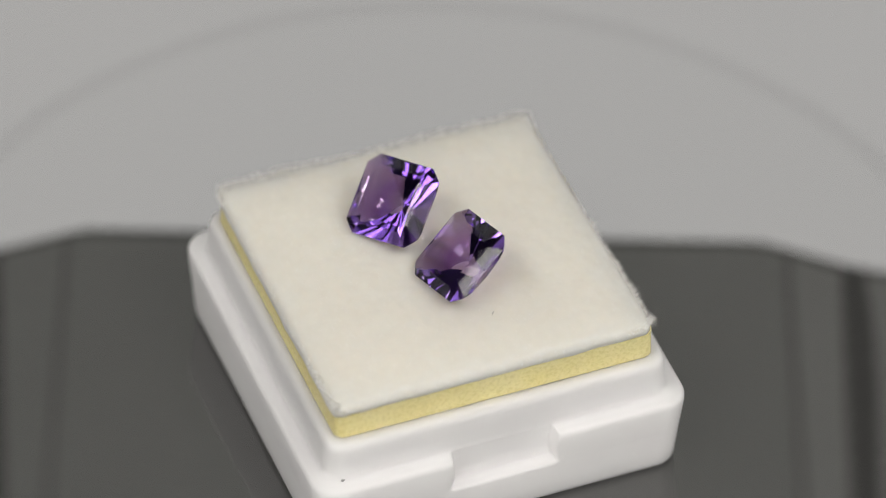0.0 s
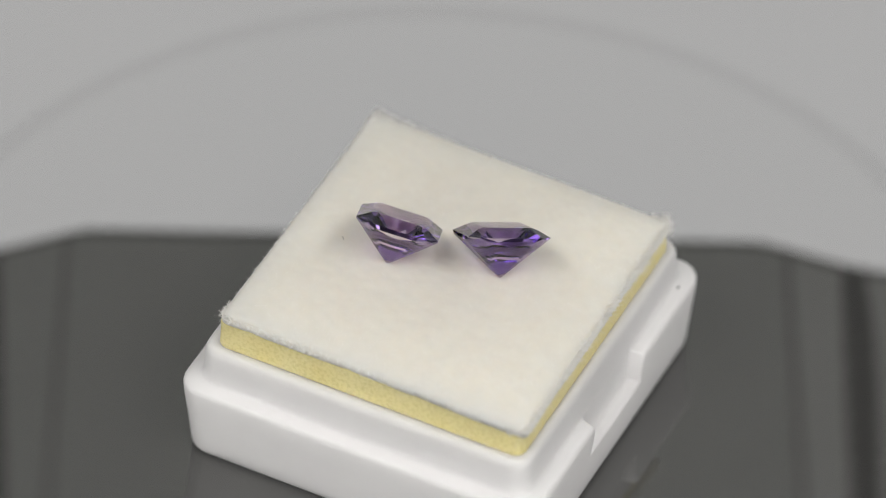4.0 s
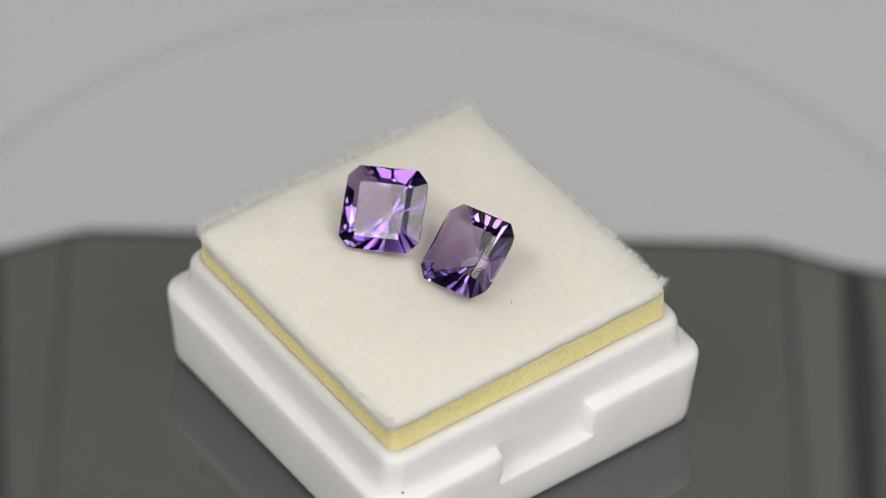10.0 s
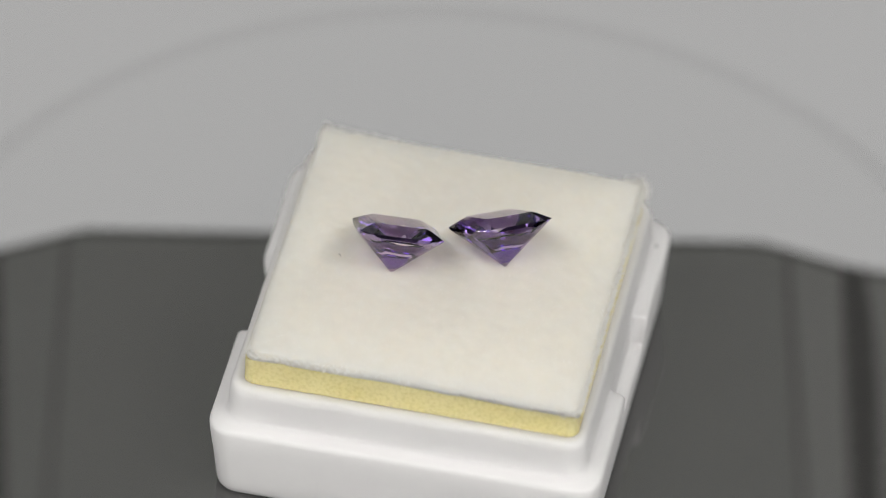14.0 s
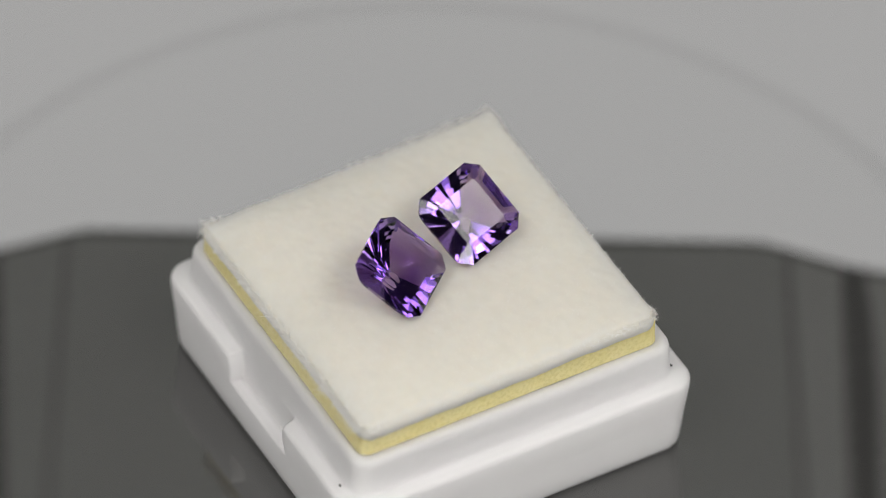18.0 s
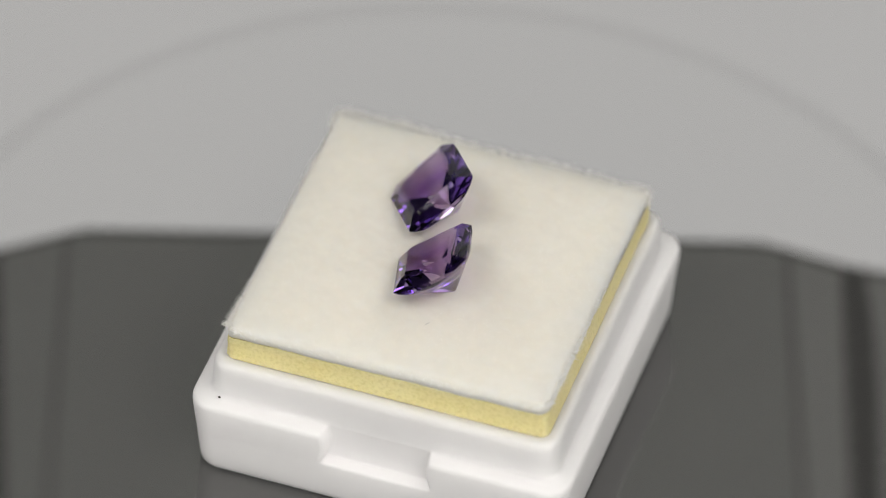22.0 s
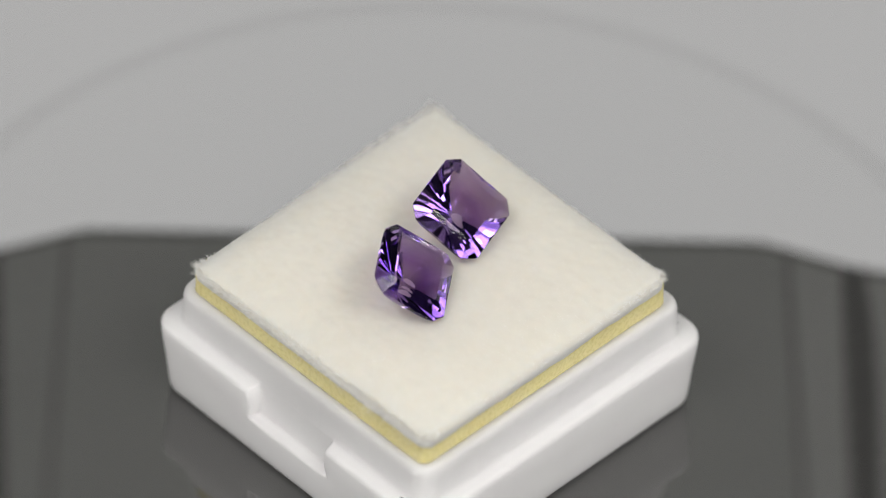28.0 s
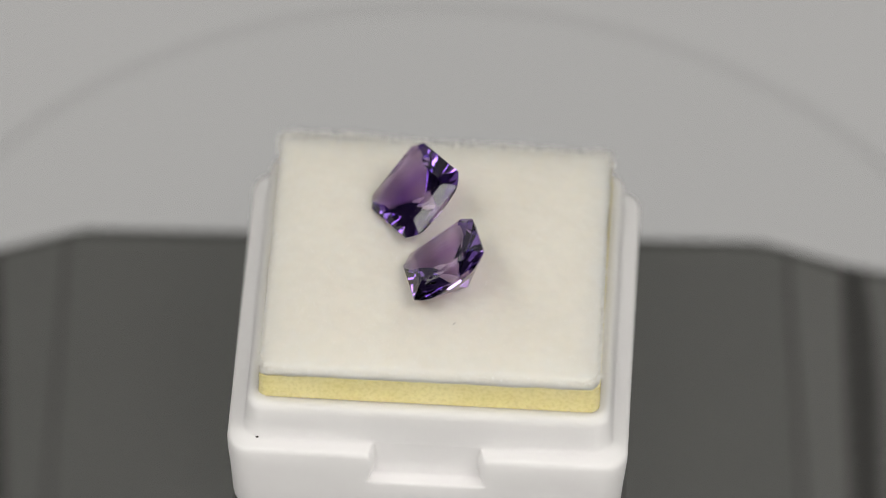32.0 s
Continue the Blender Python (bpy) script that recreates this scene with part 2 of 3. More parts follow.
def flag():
    """An added board, out of view before the light panel; its slanted lower corners and greys shape the reflection in
    the turntable's gloss.
    """
    thing = tagged(new("reflection_flag"), "unseen grey hanging board with slanted corners, added to shape the disc's reflection", "light flag")
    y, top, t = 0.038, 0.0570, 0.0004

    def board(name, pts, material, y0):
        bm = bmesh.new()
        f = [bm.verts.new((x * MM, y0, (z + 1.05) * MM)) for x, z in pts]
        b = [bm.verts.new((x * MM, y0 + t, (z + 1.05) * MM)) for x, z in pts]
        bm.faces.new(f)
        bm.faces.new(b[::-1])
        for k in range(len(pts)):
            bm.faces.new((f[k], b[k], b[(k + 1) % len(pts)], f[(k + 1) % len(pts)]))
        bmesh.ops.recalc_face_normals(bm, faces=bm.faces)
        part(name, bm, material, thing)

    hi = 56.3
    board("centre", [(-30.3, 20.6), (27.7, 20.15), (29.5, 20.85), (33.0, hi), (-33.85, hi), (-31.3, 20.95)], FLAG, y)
    board("reflected_stripe", [(-37.2, 23.25), (-31.6, 21.1), (-34.25, hi), (-37.6, hi)], FLAG, y)
    # paler grey on the right for the lighter bands of the reflection
    board("reflected_stripe", [(29.9, 21.0), (34.3, 22.6), (37.3, hi), (33.45, hi)], FLAG_PALE, y)
    board("reflected_stripe", [(36.4, 23.1), (44.0, 24.6), (44.0, hi), (40.0, hi), (38.3, 36.0), (37.5, 29.0)], FLAG_PALE, y)
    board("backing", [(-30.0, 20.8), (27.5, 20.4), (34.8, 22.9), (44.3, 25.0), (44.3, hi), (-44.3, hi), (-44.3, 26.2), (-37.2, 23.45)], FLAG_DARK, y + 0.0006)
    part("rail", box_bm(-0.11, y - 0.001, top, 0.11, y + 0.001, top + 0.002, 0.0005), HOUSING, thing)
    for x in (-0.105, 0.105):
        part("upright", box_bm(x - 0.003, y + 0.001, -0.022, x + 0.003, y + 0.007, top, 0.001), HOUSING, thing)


# ---- the turntable ----
def turntable():
    disc = tagged(new("turntable_disc"), "round glossy black turntable disc turning slowly", "turntable")
    top = PLATE * MM
    plate = mesh_part("plate", lathe("plate", [(0.0430, -0.00034), (0.04349, -0.00034), (0.04349, top)], DISC, 256, False), disc)
    band = [(0.0435, top), (0.0435, -0.00030), (0.0452, -0.00030), (0.0452, top - 0.00005), (0.04514, top), (0.0435, top)]
    rim = mesh_part("rim", ring("rim", band, RIM), disc, "slightly duller rim")
    plate.location = rim.location = (0.00032, 0.00028, 0.0)      # a little off the spindle
    mesh_part("spindle", lathe("spindle", [(0.004, -0.0034), (0.004, -0.00036)], HOUSING, 32, False), disc)
    base = tagged(new("round_stand"), "glossy black round stand around the turntable disc", "stand")
    mesh_part("shell", lathe("shell", [(0.0890, -0.022), (0.0900, -0.020), (0.0900, -0.0030), (0.0894, -0.0014), (0.0880, -0.00036), (0.04478, -0.00036)], BASE, 256, False), base)
    for k in range(3):
        bm = bmesh.new()
        a = k * 2 * math.pi / 3
        bmesh.ops.create_cone(bm, cap_ends=True, segments=24, radius1=0.008, radius2=0.008, depth=0.002, matrix=Matrix.Translation((0.07 * math.cos(a), 0.07 * math.sin(a), -0.0225)))
        part("foot", bm, HOUSING, base, "black rubber foot")
    return disc


# ---- the gem box ----
BOX_AT = pose(-0.16 * MM, 0.57 * MM, DECK * MM, 0, 0, 22.43)      # the box on the disc at the start
PAD_AT = pose(-0.24 * MM, 0.71 * MM, DECK * MM, 0, 0, 22.43)


def blend(x, points):
    """Straight lines from point to point of a small table."""
    for (x0, y0), (x1, y1) in zip(points, points[1:]):
        if x <= x1:
            return y0 + (y1 - y0) * min(1.0, max(0.0, (x - x0) / (x1 - x0)))
    return points[-1][1]


def rounded_ring(half, radius, marks):
    """Points of a square with rounded corners, counter-clockwise from the near side's left end; marks: places along each side, mm."""
    pts = []
    flat = half - radius
    for k in range(4):
        a = k * math.pi / 2
        c, s = math.cos(a), math.sin(a)
        side = [(u, -half, u) for u in [-flat, *marks, flat]]
        arc = [(flat + radius * math.sin(b), -flat - radius * math.cos(b), 99.0) for b in [math.pi / 2 * j / 10 for j in range(1, 10)]]
        for x, y, u in side + arc:
            pts.append((x * c - y * s, x * s + y * c, k, u))
    return pts


def gem_box():
    thing = tagged(new("gem_box"), "open white plastic gem box with clasp notches on the turntable", "box")
    low = PLATE - DECK
    profile = [(13.6, low, 1.2), (14.55, low + 0.02, 1.5), (14.80, low + 0.14, 1.7), (14.94, low + 0.36, 1.85), (15.01, low + 0.75, 1.9), (15.10, -8.6, 1.9), (15.18, -7.4, 1.9), (15.21, -6.95, 1.9),
               (15.22, -6.75, 1.9), (15.23, -6.65, 1.9), (15.235, -6.58, 1.9), (15.24, -6.53, 1.9), (15.245, -6.49, 1.9), (15.25, -6.45, 1.9), (15.255, -6.41, 1.9), (15.26, -6.34, 1.9), (15.28, -6.20, 1.9),
               (15.36, -5.2, 1.9), (15.42, -4.3, 1.9), (15.435, -3.95, 1.9), (15.43, -3.76, 1.9), (15.385, -3.58, 1.88), (15.30, -3.46, 1.86), (15.18, -3.39, 1.82), (14.9, -3.35, 1.77), (14.6, -3.32, 1.72),
               (14.38, -3.29, 1.66), (14.26, -3.23, 1.63), (14.19, -3.10, 1.6), (14.16, -2.85, 1.6), (14.09, -1.5, 1.55), (14.05, -0.75, 1.5), (14.0, -0.47, 1.47), (13.90, -0.22, 1.4), (13.73, -0.06, 1.3),
               (13.5, 0.02, 1.1), (13.28, 0.025, 0.95), (13.15, 0.01, 0.88), (13.09, -0.06, 0.85), (13.07, -0.30, 0.8), (13.06, -1.0, 0.8), (13.05, -3.6, 0.8)]
    half_marks = [1.5, 2.6, 3.3, 3.65, 3.8, 3.87, 3.93, 3.99, 4.05, 4.12, 4.2, 4.4, 4.9, 6.0, 8.5, 10.5]
    marks = [-u for u in half_marks[::-1]] + [0.0] + half_marks
    wall = [(3.72, 1.0), (3.82, 0.97), (3.90, 0.86), (4.10, 0.14), (4.18, 0.03), (4.3, 0.0)]                         # the notch's side walls
    floor = [(-6.75, 0.0), (-6.65, 0.03), (-6.58, 0.09), (-6.53, 0.2), (-6.41, 0.92), (-6.34, 0.975), (-6.2, 1.0)]    # the notch's floor
    verts, faces = [], []
    n = 0
    for half, z, radius in profile:
        ring = rounded_ring(half, radius, marks)
        n = len(ring)
        for x, y, k, u in ring:
            if k in (0, 2) and half > 14.22 and abs(u) < 12:
                flare = (-0.34 + 0.63 * min(1.0, max(0.0, (z + 6.4) / 3.0))) * blend(abs(u), [(2.0, 0.0), (3.4, 1.0), (4.6, 1.0), (6.5, 0.0)])     # wider upwards
                reach = (half - 14.22) * blend(abs(u), wall) * blend(z, floor)
                turn = 1 if k == 0 else -1
                x, y = x + turn * math.copysign(flare, u) * (u != 0), y + turn * reach
            press = min(1.0, max(0.0, (13.5 - half) / 0.3)) if z > -5 else 0.0          # the lip follows the pad, which sits a little off the middle
            verts.append(((x - 0.02 * press) * MM, (y + 0.16 * press) * MM, z * MM))
    for i in range(len(profile) - 1):
        for k in range(n):
            a, b = i * n + k, i * n + (k + 1) % n
            faces.append((a, b, b + n, a + n))
    faces.append(tuple(range(n))[::-1])
    last = (len(profile) - 1) * n
    faces.append(tuple(range(last, last + n)))
    mesh_part("body", mesh_of("body", verts, faces, PLASTIC, True), thing)
    for x, y, z in ((-13.08, -14.27, -3.22), (-12.2, 14.63, -3.2)):
        bm = bmesh.new()
        bmesh.ops.create_icosphere(bm, subdivisions=1, radius=0.12 * MM, matrix=Matrix.Translation((x * MM, y * MM, z * MM)) @ Matrix.Diagonal((1.2, 0.8, 0.6, 1)))
        part("speck", bm, SPECK, thing, "tiny dark speck of dirt")
    thing.matrix_world = BOX_AT
    return thing


# ---- the pad ----
HALF = 13.10             # half the foam's width, mm
TOPS = {(1, -1): 3.20, (1, 1): 2.40, (-1, 1): 2.65, (-1, -1): 2.95}     # the pad's top near its corners, mm above the rim
# where the foam ends and the fleece begins, from end to end of each side, counter-clockwise from the near side
SEAMS = ((2.15, 2.30), (2.50, 2.20), (1.45, 1.90), (1.50, 1.80))
OUT = 0.999              # the fleece ends flush with the foam


def corner_mix(table, x, y):
    u, v = (x / HALF + 1) / 2, (y / HALF + 1) / 2
    u, v = min(1, max(0, u)), min(1, max(0, v))
    return table[-1, -1] * (1 - u) * (1 - v) + table[1, -1] * u * (1 - v) + table[1, 1] * u * v + table[-1, 1] * (1 - u) * v


def pad_top(x, y):
    u, v = min(1.0, abs(x) / HALF), min(1.0, abs(y) / HALF)
    edge = max(abs(x), abs(y)) / HALF
    low = corner_mix(TOPS, x, y)
    dome = (1 - u ** 6) * (1 - v ** 6)
    roll = min(1.0, max(0.0, (edge - 0.955) / (OUT - 0.955)))
    return (low + (3.80 - low) * dome - 0.40 * (1 - math.sqrt(max(0.0, 1 - roll * roll)))
            + 0.07 * noise.noise((x * 0.25, y * 0.25, 3.0)) + 0.035 * noise.noise((x * 1.2, y * 1.2, 7.0)) + 0.02 * noise.noise((x * 2.6, y * 2.6, 9.0)))


def seam(x, y):
    """The seam's height at the pad's edge; it changes from side to side within a millimetre of the corner."""
    total, weight = 0.0, 0.0
    for k, (out, along) in enumerate(((-y, x), (x, y), (y, -x), (-x, -y))):
        w = max(0.0, 1.0 - (HALF - out) / 1.0) ** 2 + 1e-6
        a, b = SEAMS[k]
        total += w * (a + (b - a) * min(1.0, max(0.0, (along / HALF + 1) / 2)))
        weight += w
    return min(total / weight, corner_mix(TOPS, x, y) - 0.35) + 0.10 * noise.noise((x * 0.28 + 5, y * 0.28, 0.0)) + 0.07 * noise.noise((x * 1.1, y * 1.1, 4.0))


def round_corner(x, y, r=0.9):
    """Pulls the corner of the sheet in to a small round."""
    flat = HALF * OUT - r
    dx, dy = abs(x) - flat, abs(y) - flat
    if dx <= 0 or dy <= 0:
        return x, y
    k = max(dx, dy) / math.hypot(dx, dy)
    return math.copysign(flat + dx * k, x), math.copysign(flat + dy * k, y)


def foam_pad():
    thing = tagged(new("foam_pad"), "yellow foam pad topped with cream fleece set in the box", "pad")
    n = 72
    ring = []
    for k in range(4):
        a = k * math.pi / 2
        for i in range(n):
            u = -1 + 2 * i / n
            x, y = u * HALF, -HALF
            ring.append((x * math.cos(a) - y * math.sin(a), x * math.sin(a) + y * math.cos(a)))
    m = len(ring)
    # foam: side walls with a slightly torn face, closed below and above
    verts, faces = [], []
    levels = {-3.4: 0.985, -1.0: 0.996, -0.3: 1.0, 0.0: 1.001, 0.3: 1.0, 0.7: 0.999, 1.2: 0.998, 1.6: 0.998, 2.0: 0.998}     # pressed against the rim
    for z, wide in levels.items():
        for x, y in ring:
            x, y = round_corner(x, y, 0.7)
            rag = wide + 0.0025 * noise.noise((x * 1.6, y * 1.6, z * 1.6))
            h = z if z < 0 else z / 2.0 * seam(x, y)
            verts.append((x * rag * MM, y * rag * MM, h * MM))
    for j in range(len(levels) - 1):
        for k in range(m):
            a, b = j * m + k, j * m + (k + 1) % m
            faces.append((a, b, b + m, a + m))
    faces.append(tuple(range(m))[::-1])
    faces.append(tuple(range((len(levels) - 1) * m, len(levels) * m)))
    mesh_part("foam", mesh_of("foam", verts, faces, FOAM, False), thing, "yellow foam with a fine open grain")
    # fleece: a domed sheet over the foam, with a rounded edge that hangs down to the seam
    g = 120
    verts, faces = [], []

    def spot(i, j):
        x, y = round_corner((-1 + 2 * i / g) * HALF * OUT, (-1 + 2 * j / g) * HALF * OUT)
        w = 1 + 0.004 * noise.noise((x * 0.5, y * 0.5, 11.0)) * max(abs(x), abs(y)) / HALF
        return x * w, y * w

    for j in range(g + 1):
        for i in range(g + 1):
            x, y = spot(i, j)
            verts.append((x * MM, y * MM, pad_top(x, y) * MM))
    for j in range(g):
        for i in range(g):
            a = j * (g + 1) + i
            faces.append((a, a + 1, a + g + 2, a + g + 1))
    rim = [(i, 0) for i in range(g)] + [(g, j) for j in range(g)] + [(i, g) for i in range(g, 0, -1)] + [(0, j) for j in range(g, 0, -1)]
    prev = [j * (g + 1) + i for i, j in rim]
    for share, swell in ((0.3, 1.0), (0.7, 1.0), (1.0, 0.999), (1.0, 0.998), (1.0, 0.9)):
        row = []
        for i, j in rim:
            x, y = spot(i, j)
            top, low = pad_top(x, y), seam(x, y) - 0.02
            s = swell + 0.0015 * noise.noise((x * 1.3, y * 1.3, share * 3))
            row.append(len(verts))
            verts.append((x * s * MM, y * s * MM, (top + (low - top) * share) * MM))
        for k in range(len(rim)) if swell != 0.998 else ():          # the underside keeps a sharp edge
            a, b = prev[k], prev[(k + 1) % len(rim)]
            faces.append((a, row[k], row[(k + 1) % len(rim)], b))
        prev = row
    shift = Vector((-0.05, 0.07, 0.0)) * MM          # the sheet lies a little off the foam's middle
    mesh_part("fleece", mesh_of("fleece", verts, faces, FLEECE, True), thing, "soft cream fleece sheet").location = shift
    # pile: short fine fibres standing on the sheet, longer along the worn edges
    rng = random.Random(5)
    verts, faces = [], []

    normals = []

    def fibre(x, y, z, dx, dy, dz, long, wide, tilt):
        """A fine flat strand that tapers to a bent tip, its face turned more or less upwards."""
        d = Vector((dx, dy, dz)).normalized()
        side = d.cross(Vector((rng.gauss(0, 0.3), rng.gauss(0, 0.3), 1.0))).normalized()
        if side.cross(d).z < 0:
            side.negate()
        base, bend = Vector((x, y, z)), Vector((rng.uniform(-1, 1), rng.uniform(-1, 1), rng.uniform(-0.6, 0.4))) * long * 0.35
        k, mid = len(verts), base + d * long * 0.55
        for at, w in ((base, wide), (mid, wide * 0.8)):
            verts.extend((tuple((at - side * w) * MM), tuple((at + side * w) * MM)))
        verts.append(tuple((base + d * long + bend) * MM))
        normals.extend([(tilt * d.x, tilt * d.y, 1.0)] * 5)
        faces.extend(((k, k + 1, k + 3, k + 2), (k + 2, k + 3, k + 4)))

    for _ in range(26000):
        x, y = rng.uniform(-1, 1) * HALF * 1.005, rng.uniform(-1, 1) * HALF * 1.005
        tuft = 0.6 + 0.8 * max(0.0, noise.noise((x * 1.7, y * 1.7, 2.0)) + 0.3)
        fibre(x, y, pad_top(x, y) - 0.04, rng.gauss(0, 0.8), rng.gauss(0, 0.8), 0.55, rng.uniform(0.07, 0.20) * tuft, 0.012, 0.15)
    for _ in range(6500):
        # a tuft of three fibres that lean the same way
        u, k = rng.uniform(-1, 1) * HALF, rng.randrange(4)
        nx, ny = ((0, -1), (1, 0), (0, 1), (-1, 0))[k]
        x, y = round_corner(nx * HALF * OUT if nx else u, ny * HALF * OUT if ny else u)
        inset, share = rng.random() ** 1.5, rng.random() ** 2 * 0.12
        x, y = x * (1 - 0.02 * inset), y * (1 - 0.02 * inset)
        z = pad_top(x, y) * (1 - share) + seam(x, y) * share if inset < 0.1 else pad_top(x, y) - 0.05
        far = abs(u) / HALF
        # the far side is frayed all along, its two neighbours towards one end, the near side only at the corners
        fray = max(0.9 * max(0.0, far - 0.8) / 0.2, (0.05, 0.6 * min(1.0, max(0.0, 0.35 - u / HALF)), min(1.0, max(0.75, 0.5 - u / HALF)), min(1.0, max(0.05, -1.2 * u / HALF - 0.45)))[k])
        if rng.random() > fray:
            continue
        worn = 0.4 + (0.5, 1.2, 1.6, 1.4)[k] * fray * (1.0 + 0.8 * noise.noise((u * 0.6, k * 9.0, 1.0)))
        lean = (nx + rng.gauss(0, 0.55), ny + rng.gauss(0, 0.55), 0.85 - share * 0.4 + rng.gauss(0, 0.4))
        for _ in range(3):
            dx, dy, dz = (c + rng.gauss(0, 0.18) for c in lean)
            fibre(x + rng.gauss(0, 0.04), y + rng.gauss(0, 0.04), z, dx, dy, dz, rng.uniform(0.12, 0.5) * worn, 0.013, 0.3)
    fuzz = mesh_of("fuzz", verts, faces, PILE, True)
    fuzz.normals_split_custom_set_from_vertices([tuple(Vector(v).normalized()) for v in normals])
    mesh_part("fuzz", fuzz, thing, "short fuzzy cream fibres", "stuff").location = shift
    thing.matrix_world = PAD_AT
    return thing


# ---- the stones ----
def facet_planes(side, cut, depth, table, crown):
    """The planes of a cut-corner square stone, as (normal, distance), one a facet. Sizes in mm, the girdle at height 0."""
    girdle, planes = 0.14, []

    def plane(azimuth, tilt, at):
        n = np.array((math.sin(tilt) * math.cos(azimuth), math.sin(tilt) * math.sin(azimuth), math.cos(tilt)))
        planes.append((n, float(n @ np.array(at))))

    corner = (2 * side - cut) / math.sqrt(2)
    plane(0, 0, (0, 0, crown))
    for k in range(8):
        a, r = k * math.pi / 4, side if k % 2 == 0 else corner
        c, s = math.cos(a), math.sin(a)
        plane(a, math.pi / 2, (r * c, r * s, 0))
        if k % 2 == 0:
            # the crown goes up in two steps, a steep one from the girdle and a narrow flat one along the table
            knee, flat = table + 0.32 * (r - table), radians(20.0)
            rise = crown - (knee - table) * math.tan(flat)
            plane(a, math.atan2(rise - girdle, r - knee), (r * c, r * s, girdle))
            plane(a, flat, (table * c, table * s, crown))
        else:
            inner = table * math.sqrt(2) * 0.965
            plane(a, math.atan2(crown - girdle, r - inner), (r * c, r * s, girdle))
        for steep, back, down in ((63.0, 0.0, 0.0), (53.0, 0.16, 0.32)) if k % 2 == 0 else ((55.0, 0.0, 0.0),):
            plane(a, math.pi - radians(steep), ((r - back) * c, (r - back) * s, -girdle - down))
    for k in range(4):
        for off in (-37.0, -22.0, -8.0, 8.0, 22.0, 37.0):
            b = radians(abs(off))
            reach = 0.60 * (side * math.cos(b) + (side - cut) * math.sin(b)) + 0.46 * side
            plane(k * math.pi / 2 + radians(off), math.pi - math.atan2(depth, reach), (0, 0, -depth))
    return planes


def cut_stone(*size):
    """The convex body inside all facet planes, one flat polygon a facet, sorted into the stone's four bands."""
    planes = facet_planes(*size)
    normals = np.array([n for n, _ in planes])
    dist = np.array([d for _, d in planes])
    corners = []
    for i in range(len(planes)):
        for j in range(i):
            for k in range(j):
                m = normals[[i, j, k]]
                if abs(np.linalg.det(m)) < 1e-5:
                    continue
                p = np.linalg.solve(m, dist[[i, j, k]])
                if (normals @ p - dist).max() < 1e-6 and not any(np.abs(p - q).max() < 1e-4 for q in corners):
                    corners.append(p)
    bands = {name: bmesh.new() for name in ("table", "crown", "girdle", "pavilion")}
    for n, d in zip(normals, dist):
        on = [k for k, p in enumerate(corners) if abs(n @ p - d) < 2e-4]
        if len(on) < 3:
            continue
        mid = sum(corners[k] for k in on) / len(on)
        u = corners[on[0]] - mid
        u = u / np.linalg.norm(u)
        v = np.cross(n, u)
        on.sort(key=lambda k: math.atan2((corners[k] - mid) @ v, (corners[k] - mid) @ u))
        bm = bands["table" if n[2] > 0.999 else "crown" if n[2] > 0.01 else "girdle" if n[2] > -0.01 else "pavilion"]
        bm.faces.new([bm.verts.new(tuple(corners[k] * MM)) for k in on])
    return bands


def axes(ax, ay, az, at):
    m = Matrix((ax, ay, az)).to_4x4()
    m.translation = Vector(at) * MM + Vector((0, 0, DECK * MM))
    return m


STONE_SPOTS = [
    axes((0.8471, 0.3264, -0.4195), (-0.506, 0.7368, -0.4485), (0.1627, 0.5922, 0.7892), (-3.54, 3.383, 6.351)),
    axes((-0.5775, -0.6129, -0.5394), (0.7942, -0.5749, -0.197), (-0.1894, -0.5421, 0.8187), (1.755, -2.572, 6.368)),
]


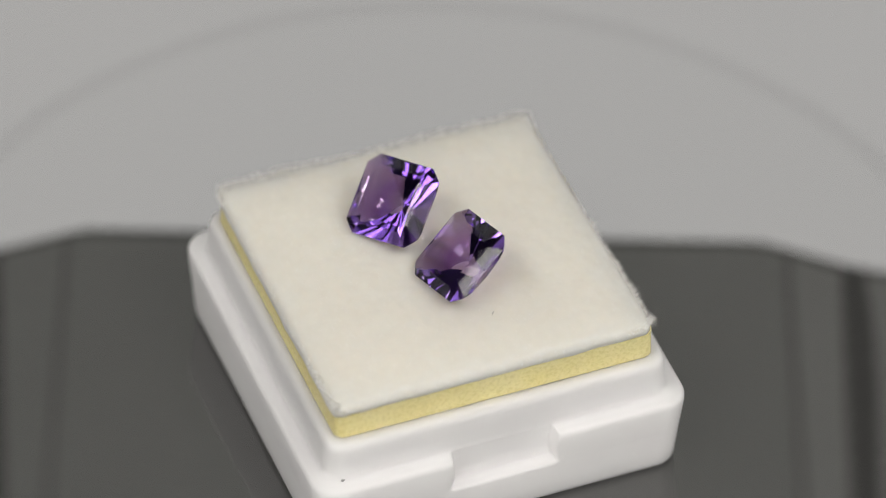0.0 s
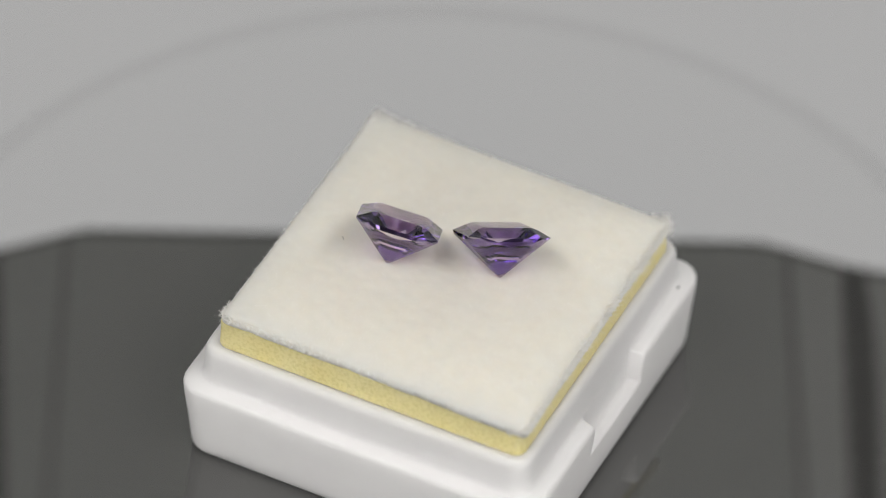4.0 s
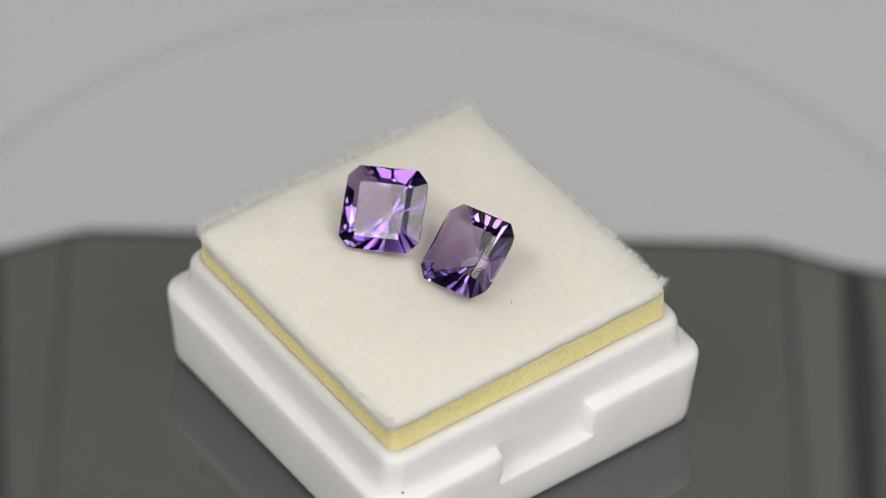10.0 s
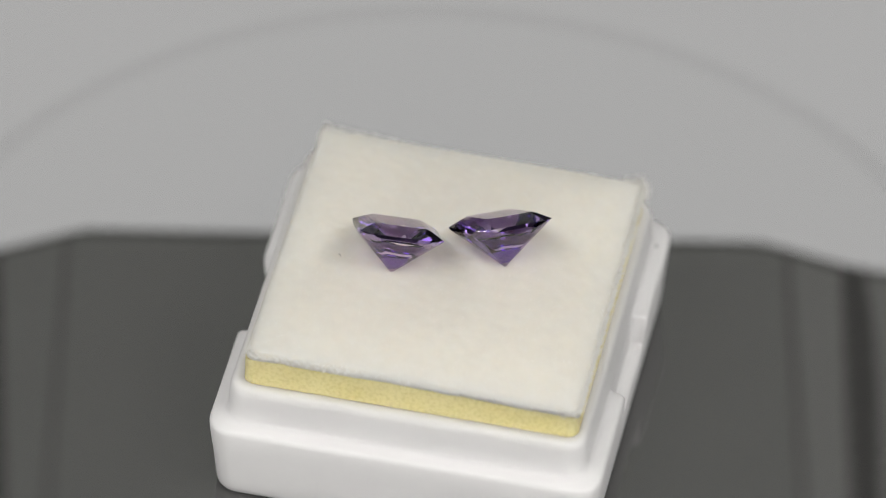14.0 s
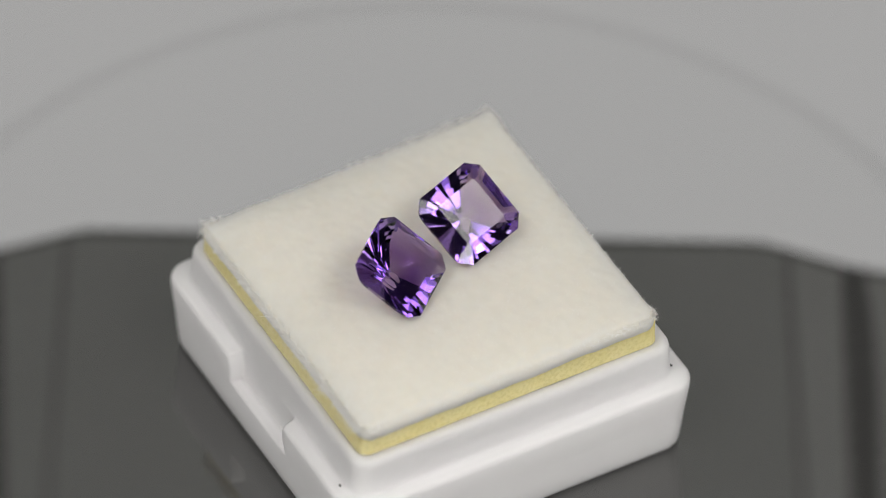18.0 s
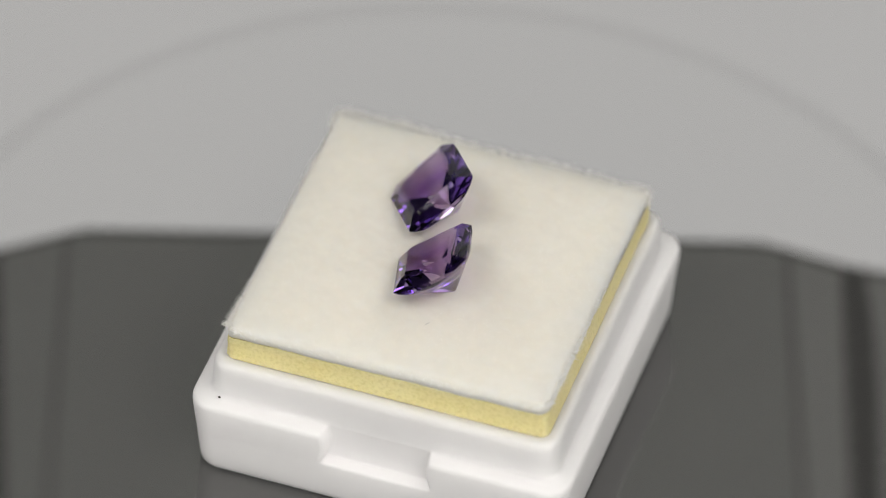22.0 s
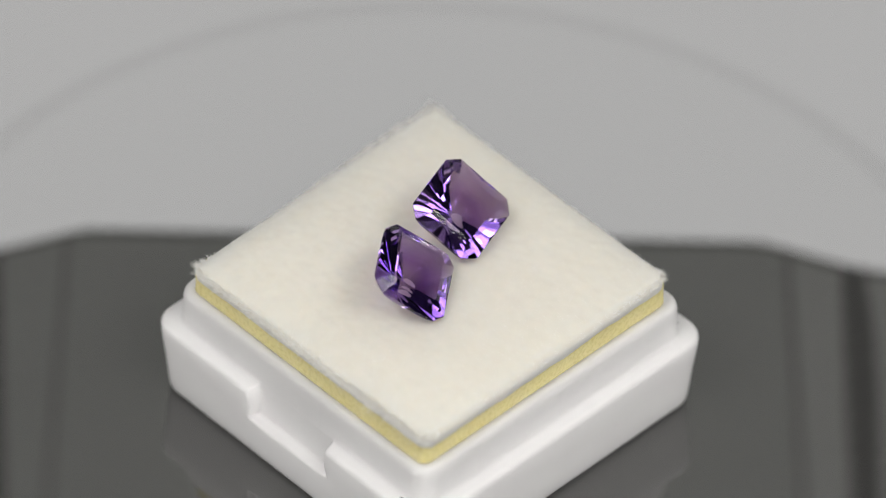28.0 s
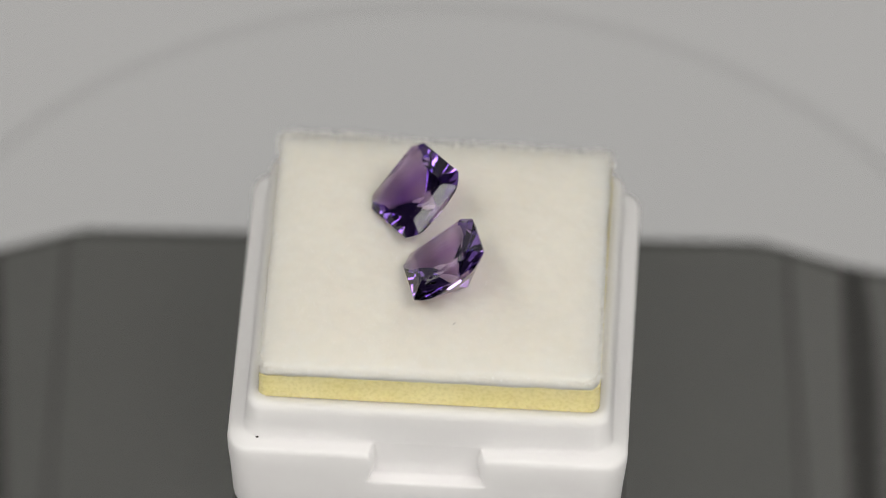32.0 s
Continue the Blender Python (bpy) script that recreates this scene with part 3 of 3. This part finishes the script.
def stones():
    made = []
    for at, stuff, size, label in ((STONE_SPOTS[0], VIOLET, (3.283, 0.879, 3.36, 1.92, 0.82), "square-cut violet amethyst with blue flashes tilted on the fleece"),
                            (STONE_SPOTS[1], PURPLE, (3.292, 0.90, 3.30, 1.92, 0.80), "square-cut purple amethyst with pink flashes tilted on the fleece")):
        ob = new("gemstone")
        for name, bm in cut_stone(*size).items():
            part(name, bm, stuff, ob)
        tagged(ob, label, "gemstone", "stones on the pad")
        ob.matrix_world = at
        made.append(ob)
    return made


def lint_bits():
    made = []
    rng = random.Random(3)
    for x, y, z, long in ((4.40, -6.15, 3.85, 0.34), (-3.44, 6.63, 3.6, 0.30)):
        verts, faces = [], []
        a = rng.uniform(0, 6)
        for k in range(7):
            u = k / 6 - 0.5
            px, py = u * long * math.cos(a) + 0.03 * math.sin(5 * u), u * long * math.sin(a) + 0.02 * math.cos(6 * u)
            for sx, sz in ((-0.02, 0), (0.02, 0), (0, 0.035)):
                verts.append(((px - sx * math.sin(a)) * MM, (py + sx * math.cos(a)) * MM, (sz + 0.06 * math.cos(4 * u)) * MM))
        for k in range(6):
            for j in range(3):
                b = k * 3
                faces.append((b + j, b + (j + 1) % 3, b + 3 + (j + 1) % 3, b + 3 + j))
        faces += [(2, 1, 0), (18, 19, 20)]
        ob = new("lint", mesh_of("lint", verts, faces, LINT))
        tagged(ob, "tiny grey thread of lint lying on the fleece", "lint", "lint on the pad")
        ob.matrix_world = Matrix.Translation((x * MM, y * MM, (z + DECK) * MM))
        made.append(ob)
    return made


# ---- build ----
surroundings()
for spot in SOFTBOXES:
    softbox(*spot)
back_panel()
side_panels()
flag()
DISC_OB = turntable()
RIDERS = [DISC_OB, gem_box(), foam_pad()] + stones() + lint_bits()


def motions():
    """Everything on the turntable goes round with it at one steady speed."""
    for ob in RIDERS:
        start = ob.matrix_basis.copy()
        rows = []
        for k in range(81):
            t = k * 0.4
            rows.append((t, Matrix.Rotation(-2 * math.pi * min(t, SECONDS - 0.04) / TURN, 4, "Z") @ start))
        walk(ob, rows)


motions()
